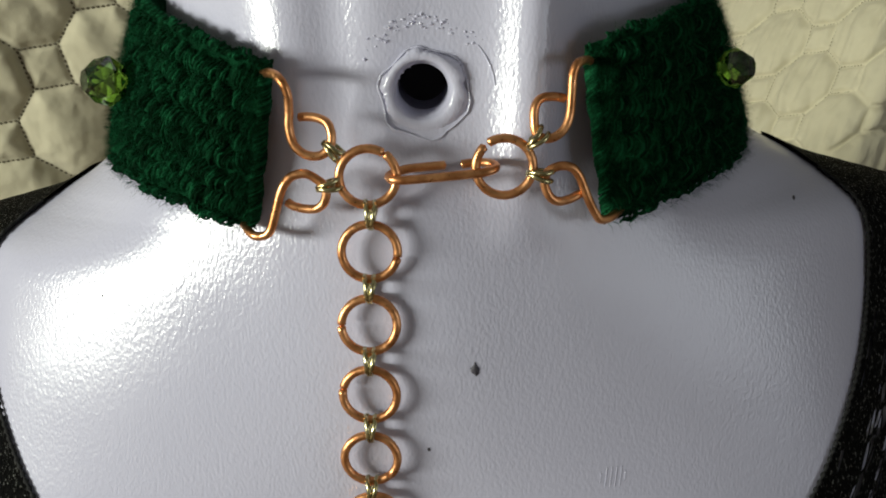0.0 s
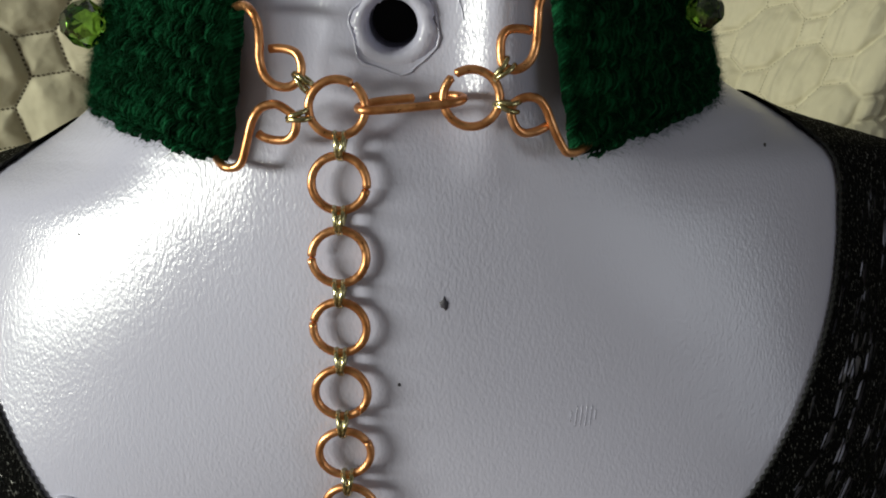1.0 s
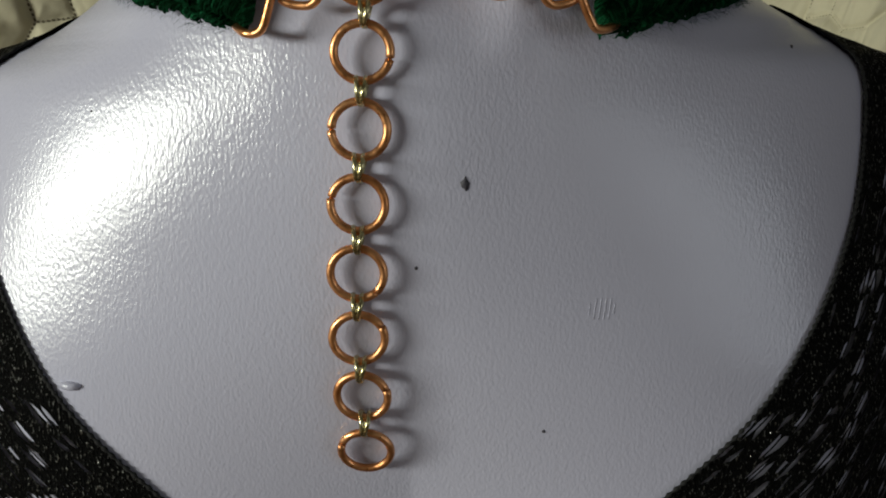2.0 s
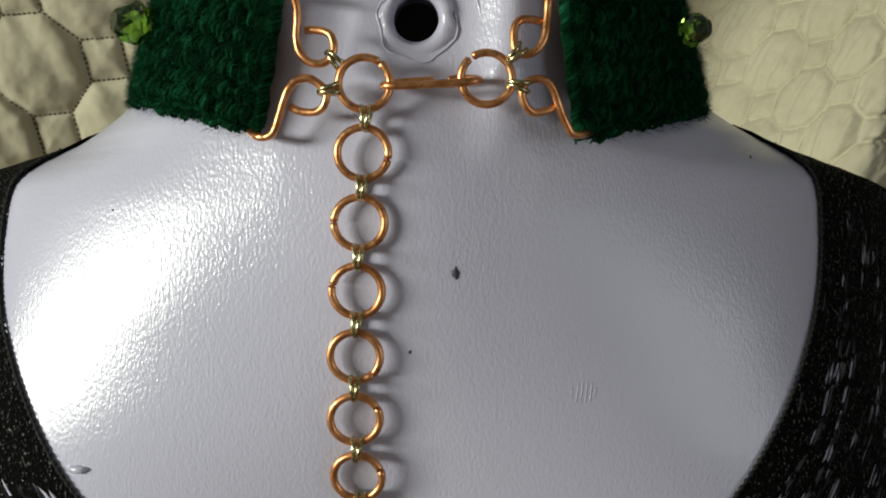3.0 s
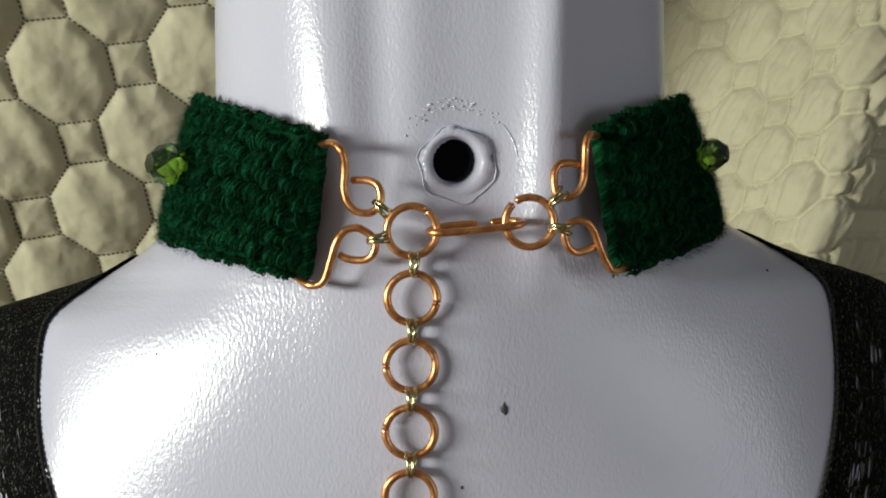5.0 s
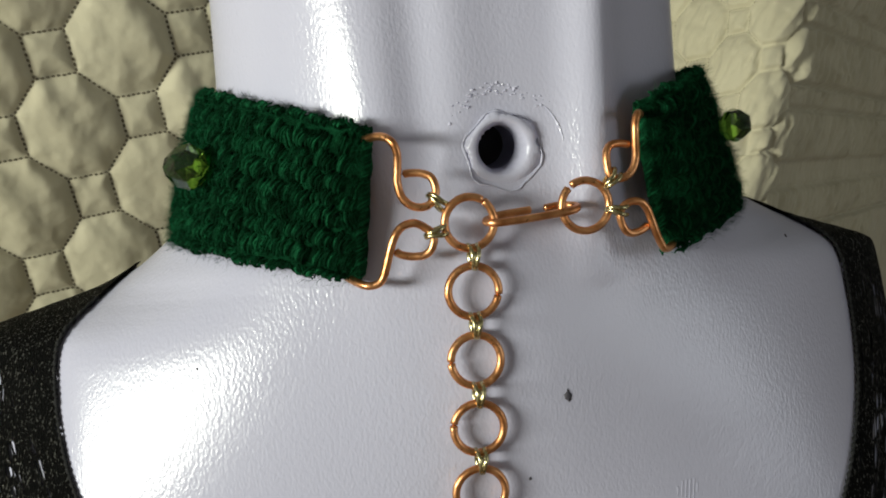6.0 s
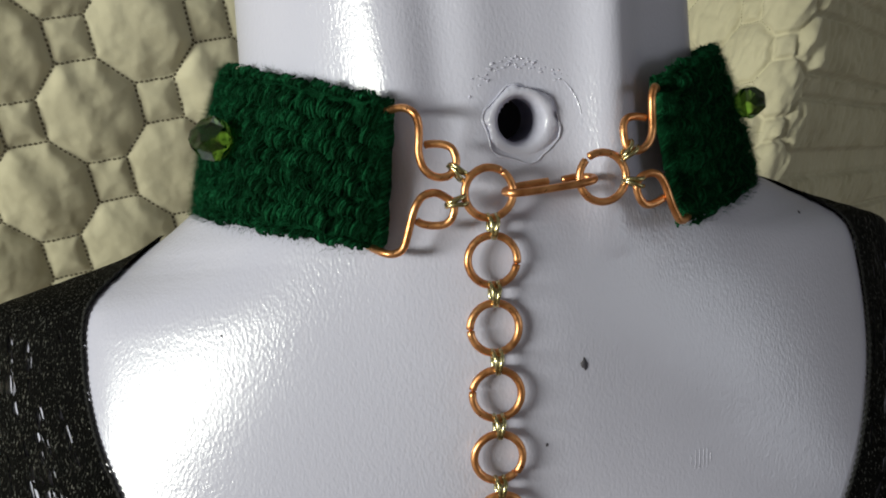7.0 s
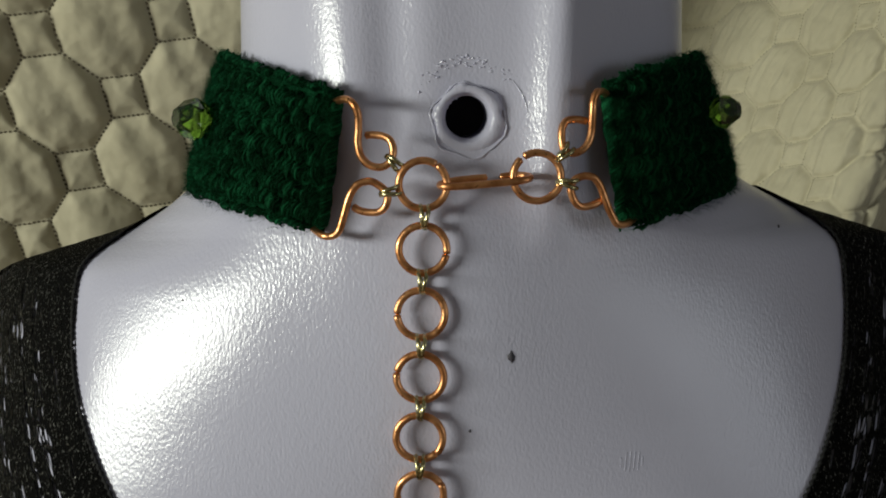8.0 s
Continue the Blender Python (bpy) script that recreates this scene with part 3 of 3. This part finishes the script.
def build_nut():
    """Painted hex nut let into the throat, with a threaded bore."""
    nut = thing("hex_nut", "lilac-grey painted hexagonal nut with an empty threaded hole", "nut")
    at, out = skin_point(*NUT, -0.0002)
    out = Vector((out.x * 0.6, -1, -0.10)).normalized()
    side = Vector((1, 0, 0)) - out * out.x
    side.normalize()
    up = side.cross(out) * -1
    if up.z < 0:
        up = -up

    def place(r, a, d):
        return at + side * (r * math.cos(a)) + up * (r * math.sin(a)) + out * d

    n = 96
    corner = radians(-17)

    def hexagon(a, size):
        t = (a - corner) % (math.pi / 3) - math.pi / 6
        return size * math.cos(math.pi / 6) / math.cos(t)

    rng = np.random.RandomState(8)
    wob = [0.00012 * rng.randn() for _ in range(n)]
    rings = [
        [(min(hexagon(a, 0.0098), 0.0093) + 0.0001, -0.0022) for a in np.linspace(0, 2 * math.pi, n, endpoint=False)],
        [(min(hexagon(a, 0.0096), 0.0091), 0.0008) for a in np.linspace(0, 2 * math.pi, n, endpoint=False)],
        [(min(hexagon(a, 0.0093), 0.0087), 0.0012) for a in np.linspace(0, 2 * math.pi, n, endpoint=False)],
        [(0.0080, 0.0015)] * n, [(0.0076, 0.0018)] * n, [(0.0063, 0.0017)] * n, [(0.0059, 0.0013)] * n]
    depth = 0.0006
    for k in range(15):
        rings.append([(0.0058 if k % 2 == 0 else 0.0052, depth - 0.00055 * k)] * n)
    rings.append([(0.0052, -0.018)] * n)
    verts, faces = [], []
    for i, ring in enumerate(rings):
        for k, (r, d) in enumerate(ring):
            a = 2 * math.pi * k / n
            verts.append(place(r + (wob[k] if i < 4 else 0), a, d) + (side * -0.0005 + up * 0.0008) * min(1.0, max(0.0, (i - 2) / 2)))
    for i in range(len(rings) - 1):
        for k in range(n):
            q = (k + 1) % n
            faces.append((i * n + k, i * n + q, (i + 1) * n + q, (i + 1) * n + k))
    mesh_object("body", verts, faces, PAINT, nut)
    # lumpy paint skin round the foot of the nut
    loop = []
    for k in range(180):
        a = 2 * math.pi * k / 180
        r = min(hexagon(a, 0.0100), 0.0094) + 0.00012 * math.sin(7 * a)
        p = place(r, a, 0)
        lift = 0.0001 + 0.0002 * max(0, math.sin(3 * a + 2))
        loop.append(skin_point(p.x, p.z, lift)[0])
    v, f = tube(loop, 0.00042, 8, closed=True, taper=lambda t: 0.40 + 0.45 * abs(math.sin(17 * t)) * abs(math.sin(41 * t)))
    mesh_object("paint_rim", v, f, PAINT, nut)
    # disc across the back of the bore, its darkness painted as shade
    disc = [place(0.0053, 2 * math.pi * k / 32, -0.0175) + side * -0.0005 + up * 0.0008 for k in range(32)]
    mesh_object("shade_disc", disc, [tuple(range(32))], BORE_SHADE, nut)
    return nut


# ---- the choker ----
WIRE = 0.00090
BAND_FROM, BAND_TO = radians(29.8), radians(334.7)


def band_point(turn, v, lift):
    """On the knitted band: turn round the neck from the front, v from -0.5 (lower edge) to 0.5."""
    from_end = min(abs(turn - BAND_FROM), abs(BAND_TO - turn))
    lift -= 0.0022 * max(0.0, 1 - from_end / 0.08) ** 2
    rx, ry = 0.0722 - 0.011 * v + lift, 0.0650 - 0.001 * v + lift
    s, c = math.sin(turn), math.cos(turn)
    lateral = min(1.0, abs(s))
    mid = 0.4345 + 0.0195 * lateral ** 1.3 + (0.012 * max(0.0, -c))
    tall = 0.0350 + 0.0048 * lateral
    swell = 0.0010 * math.sin(3.1 * turn) * v
    return Vector((-0.0003 + rx * s, 0.2505 - ry * c + TWIST * 0.6 * rx * s, mid + tall * v + swell))



def build_band(parent):
    core_v, core_f = [], []
    nt, nv = 160, 14
    a0, a1 = BAND_FROM, BAND_TO
    for i in range(nt + 1):
        t = a0 + 0.012 + (a1 - a0 - 0.024) * i / nt
        for k in range(nv):
            q = 2 * math.pi * k / nv
            core_v.append(band_point(t, 0.46 * math.cos(q), 0.0002 + 0.0010 * math.sin(q)))
    for i in range(nt):
        for k in range(nv):
            w = (k + 1) % nv
            core_f.append((i * nv + k, i * nv + w, (i + 1) * nv + w, (i + 1) * nv + k))
    core_f.append(tuple(range(nv)))
    core_f.append(tuple(nt * nv + k for k in reversed(range(nv))))
    mesh_object("band", core_v, core_f, YARN, parent, smooth=True)
    rng = random.Random(11)
    pieces, fuzz = [], []
    rows, cols = 9, 116
    for r in range(rows):
        v0 = -0.45 + 0.90 * r / (rows - 1)
        edge = abs(v0) > 0.42
        for c in range(cols):
            t0 = a0 + (a1 - a0) * (c + 0.5 + 0.16 * rng.gauss(0, 1) + (0.5 if r % 2 else 0)) / cols
            from_end = min(t0 - a0, a1 - t0)
            if from_end < 0.030:
                continue
            ridge = 0.0011 * math.exp(-((from_end - 0.115) / 0.022) ** 2) - 0.0008 * math.exp(-((from_end - 0.055) / 0.014) ** 2)
            way = -1 if rng.random() < (0.12 if r % 2 else 0.05) else 1
            chunk = rng.uniform(-0.0003, 0.0012) + ridge
            jog = 0.015 * rng.gauss(0, 1) * (0.5 if edge else 1.0)
            for ply in np.linspace(-2, 2, 8):
                shift = ply * 0.0098 + 0.003 * rng.gauss(0, 1)
                span = 0.021 * rng.uniform(0.8, 1.25)
                rise = 0.105 * rng.uniform(0.8, 1.2) * way * (0.45 if edge else 1.0)
                crown = 0.0014 + chunk - 0.00022 * ply ** 2
                path = []
                for k in range(6):
                    q = k / 5 - 0.5
                    lift = 0.0009 + crown * (1.0 - 3.4 * q * q) - (0.0006 if edge else 0.0)
                    path.append(band_point(t0 + shift + span * q, v0 + jog + rise * q - 0.008 * way * ply * (0.3 if edge else 1.0) + 0.005 * rng.gauss(0, 1), lift + 0.00012 * rng.gauss(0, 1)))
                pieces.append(tube(path, 0.00029 * rng.uniform(0.65, 1.3), 4))
            for _ in range(95):
                t1, v1 = t0 + 0.026 * rng.gauss(0, 1), v0 + 0.05 * rng.gauss(0, 1)
                if abs(v1) < 0.50:
                    fuzz.append((t1, v1))
    # a tightly whipped roll closes both open ends
    for t_end, s in ((a0, 1), (a1, -1)):
        for k in range(150):
            v0 = -0.43 + 0.86 * k / 149 + 0.004 * rng.gauss(0, 1)
            slope = 0.075 * rng.uniform(0.7, 1.3)
            thick = 0.0011 * (1 - 0.35 * abs(2.1 * v0) ** 6) * (1 + 0.10 * math.sin(41 * v0)) * rng.uniform(0.9, 1.1)
            path = []
            for q in range(9):
                a = radians(-115 + 260 * q / 8)
                path.append(band_point(t_end + s * (0.010 - 0.011 * math.sin(a) * thick / 0.0011 + 0.002 * math.sin(23 * v0)), v0 - s * slope * (q / 8 - 0.5), 0.0012 + thick * math.cos(a)))
            pieces.append(tube(path, 0.00029 * rng.uniform(0.7, 1.25), 4))
        for _ in range(2600):
            fuzz.append((t_end + s * rng.uniform(-0.004, 0.05), rng.uniform(-0.46, 0.46)))
    v, f = gather(pieces)
    tagged(mesh_object("stitches", v, f, YARN, parent), kind="stuff")
    fv, ff = [], []
    for t1, v1 in fuzz:
        if not a0 - 0.02 < t1 < a1 + 0.02:
            continue
        root = band_point(t1, v1, rng.uniform(0.0020, 0.0036) * math.sqrt(max(0.0, 1 - (2 * v1) ** 2 * 0.8)))
        away = (band_point(t1, v1, 0.006) - root).normalized()
        drift = Vector((rng.gauss(0, 1), rng.gauss(0, 1), rng.gauss(0, 1) + 0.4 * v1)) * (0.0004 if abs(v1) < 0.40 else 0.00042)
        middle = root + away * rng.uniform(0.0003, 0.0012) + drift
        tip = middle + away * rng.uniform(-0.0005, 0.0012) + drift * 1.1 + Vector((rng.gauss(0, 1), rng.gauss(0, 1), rng.gauss(0, 1))) * 0.0004
        w = Vector((rng.gauss(0, 1), rng.gauss(0, 1), rng.gauss(0, 1))).normalized() * 0.00003
        b = len(fv)
        fv.extend((root - w, root + w, middle + w, middle - w, tip))
        ff.extend(((b, b + 1, b + 2, b + 3), (b + 3, b + 2, b + 4)))
    tagged(mesh_object("yarn_fuzz", fv, ff, YARN, parent), kind="stuff")


def ring_path(centre, radius, gap_at, gap, tilt=0.0, turn=0.0, steps=44):
    """An open wire ring facing the camera side; gap_at in degrees from the right, anticlockwise."""
    m = Matrix.Translation(centre) @ Matrix.Rotation(tilt, 4, "X") @ Matrix.Rotation(turn, 4, "Z")
    out = []
    for k in range(steps + 1):
        a = radians(gap_at + gap / 2) + (2 * math.pi - radians(gap)) * k / steps
        spring = 0.00035 * (k / steps - 0.5)
        out.append(m @ Vector((radius * math.cos(a), spring, radius * math.sin(a))))
    return out


def jump_pair(parent, centre, along, radius=0.00235, spread=0.00058):
    """Two small brass jump rings side by side, seen edge-on; along: their long way in the picture plane."""
    along = Vector(along).normalized()
    across = Vector((along.z, 0.0, -along.x)).normalized()
    depth = Vector((0, 1, 0))
    for o, r, fan in ((-spread, 0.4, -0.00042), (spread, 2.5, 0.00034)):
        path = [Vector(centre) + across * (o + fan * math.cos(a + r) + 0.00012 * math.sin(3 * a)) + along * (radius * 1.12 * math.cos(a + r)) + depth * (radius * 0.92 * math.sin(a + r)) for a in np.linspace(0.1, 2 * math.pi - 0.1, 26)]
        tagged(mesh_object("jump_ring", *tube(path, 0.00053, 8), BRASS, parent), "pale brass jump ring")


def build_choker():
    choker = thing("choker", "dark green crocheted choker with copper wire clasp and hanging ring chain", "choker")
    build_band(choker)
    mm = 0.001
    wires = {
        "upper": ([(-37, 10.5, 453.5), (-31.5, 6.8, 455.2), (-27.6, 0.5, 455.6), (-25.4, -2.3, 454.2), (-24.4, -2.2, 451.8), (-24.4, -1.4, 448.6), (-24.6, -1, 445.3), (-23.8, -1, 442.1), (-21.8, -1, 440.2), (-19.2, -1, 439.8), (-17.3, -1, 440.9), (-16.4, -1, 443.3), (-17.1, -0.6, 445.9), (-18.9, 0, 447.0), (-21.3, 0.5, 447.3), (-22.9, 0.8, 447.2)], 187),
        "lower": ([(-42, 13, 429.5), (-37.5, 8, 426.2), (-33.6, 1.3, 424.0), (-31.0, 0, 423.8), (-29.3, -0.5, 425.0), (-28.1, -1, 428.3), (-27.1, -1.4, 431.6), (-26.0, -1.8, 434.2), (-24.3, -1.8, 436.0), (-21.7, -1.8, 436.5), (-19.5, -1.8, 435.4), (-17.8, -1.8, 433.7), (-18.1, -1.4, 431.1), (-19.7, -0.8, 429.5), (-22.3, -0.2, 429.3), (-24.6, 0.2, 429.8), (-25.9, 0.4, 430.6)], 187),
        "upper_right": ([(41, 18.5, 454.5), (36.6, 14.0, 456.0), (33.6, 6.4, 457.3), (31.0, 1, 457.0), (30.0, 0, 454.9), (29.8, 0, 451.7), (29.5, -0.5, 447.7), (28.7, -0.8, 445.1), (27.1, -1, 443.4), (25.1, -1.1, 442.8), (23.1, -1.1, 443.7), (22.6, -0.8, 446.3), (22.8, -0.4, 448.9), (24.0, 0.2, 450.4), (26.3, 0.8, 450.7), (28.6, 1.2, 450.3)], 188),
        "lower_right": ([(48, 16.5, 431.5), (43.0, 12, 428.2), (39.2, 6.0, 426.3), (36.4, 3, 426.1), (35.1, 2, 427.6), (33.7, 1, 430.2), (32.6, 0.2, 432.8), (31.5, -0.4, 435.4), (29.9, -1, 437.2), (27.5, -1.4, 437.5), (25.3, -1.6, 436.4), (24.7, -1.4, 434.2), (25.7, -0.8, 431.6), (27.4, 0, 430.4), (29.8, 0.6, 430.7), (32.0, 1.4, 431.7)], 188),
    }
    for points, depth in wires.values():
        v, f = tube(smooth_path([(x * mm, (depth + y) * mm, z * mm) for x, y, z in points], 6), WIRE, 12)
        tagged(mesh_object("wire_eye", v, f, COPPER, choker, True), "bent copper wire eye")
    left = Vector((-0.0096, 0.1858, 0.4357))
    right = Vector((0.0169, 0.1868, 0.4374))
    mesh_object("clasp_ring", *tube(ring_path(left, 0.0056, 55, 6, 0.05, 0.08), WIRE, 12), COPPER, choker)
    mesh_object("clasp_ring", *tube(ring_path(right, 0.0056, 128, 12, 0.04, 0.06), WIRE, 12), COPPER, choker)
    hook = [(5.2, 190.6, 437.3), (1.5, 190.4, 437.0), (-2.2, 190.2, 436.6), (-4.6, 189.3, 436.0), (-5.6, 187.6, 435.6), (-5.0, 185.6, 435.3), (-3.0, 184.7, 435.2), (2.0, 184.9, 435.5), (8.0, 185.3, 436.0), (12.2, 185.6, 436.4), (14.4, 186.3, 436.8), (15.3, 188.0, 437.3), (14.2, 189.8, 437.7), (11.5, 190.6, 437.8), (8.6, 190.6, 437.4)]
    tagged(mesh_object("hook", *tube(smooth_path([(x * mm, y * mm, z * mm) for x, y, z in hook], 6), WIRE, 12), COPPER, choker), "copper wire hook closing the clasp")
    jump_pair(choker, (-0.0162, 0.1866, 0.4408), (0.72, 0, -0.69), 0.0021)
    jump_pair(choker, (-0.0171, 0.1855, 0.4341), (0.97, 0, 0.22), 0.0021)
    jump_pair(choker, (0.0231, 0.1866, 0.4427), (0.70, 0, 0.72), 0.0021)
    jump_pair(choker, (0.0238, 0.1861, 0.4359), (0.98, 0, -0.17), 0.0021)
    joints = [(-0.0092, 0.4282), (-0.0098, 0.4131), (-0.0102, 0.3978), (-0.0105, 0.3828), (-0.0108, 0.3681), (-0.0104, 0.3536), (-0.0098, 0.3400)]
    gaps = [-12, 180, 168, 315, 30, 20, 160]
    for k, (x, z) in enumerate(joints):
        off = 0.0030 if k else 0.0050
        y = float(skin(x, z)) - off
        jump_pair(choker, (x, y, z), (0.03, 0, 1))
        if k < 6:
            nx, nz = joints[k + 1]
            cx, cz = (x + nx) / 2 - 0.0002, (z + nz) / 2
            cy = (y + float(skin(nx, nz)) - 0.0030) / 2 + 0.0003
            tilt = math.atan2(float(skin(nx, nz)) - 0.0030 - y, z - nz)
        else:
            cx, cz = x, z - 0.0074
            cy = float(skin(cx, cz)) - 0.0026
            tilt = math.atan2(cy - y, z - cz) + 0.10
        mesh_object("chain_ring", *tube(ring_path(Vector((cx, cy, cz)), 0.0056, gaps[k], 5, tilt, 0.05 * math.sin(2.1 * k)), WIRE, 12), COPPER, choker)
    return choker


def build_bead(centre, out, size):
    """A faceted rondelle: table, two crown tiers, girdle and pavilion."""
    centre, out = Vector(centre), Vector(out).normalized()
    side = out.cross(Vector((0, 0, 1))).normalized()
    up = side.cross(out)
    tiers = [(0.46, 0.74, 0.0), (0.86, 0.36, 0.5), (1.02, 0.04, 0.0), (1.02, -0.04, 0.0), (0.84, -0.36, 0.5), (0.40, -0.66, 0.0)]
    n = 7
    verts, faces = [], []
    for r, d, twist in tiers:
        for k in range(n):
            a = 2 * math.pi * (k + twist) / n
            verts.append(centre + (side * math.cos(a) + up * math.sin(a)) * r * size + out * d * size * 1.25)
    for i in range(len(tiers) - 1):
        shift = tiers[i + 1][2] - tiers[i][2]
        for k in range(n):
            q = (k + 1) % n
            a, b, c, d = i * n + k, i * n + q, (i + 1) * n + k, (i + 1) * n + q
            if shift == 0:
                faces.append((a, b, d, c))
            elif shift > 0:
                faces.extend(((a, b, c), (b, d, c)))
            else:
                faces.extend(((a, b, d), (a, d, c)))
    faces.append(tuple(reversed(range(n))))
    faces.append(tuple((len(tiers) - 1) * n + k for k in range(n)))
    bead = mesh_object("glass_bead", verts, faces, GLASS, smooth=False)
    bm = bmesh.new()
    bm.from_mesh(bead.data)
    bmesh.ops.recalc_face_normals(bm, faces=bm.faces)
    bm.to_mesh(bead.data)
    bm.free()
    return tagged(bead, "faceted peridot-green glass bead sewn onto the choker", "bead", "beads on the choker")


build_room()
build_quilt()
build_bust()
build_top()
build_nut()
build_marks()
build_choker()
build_bead((-0.0708, 0.2165, 0.4530), (-0.75, -0.65, 0.05), 0.0056)
build_bead((0.0684, 0.2190, 0.4545), (0.85, -0.52, 0.05), 0.0044)
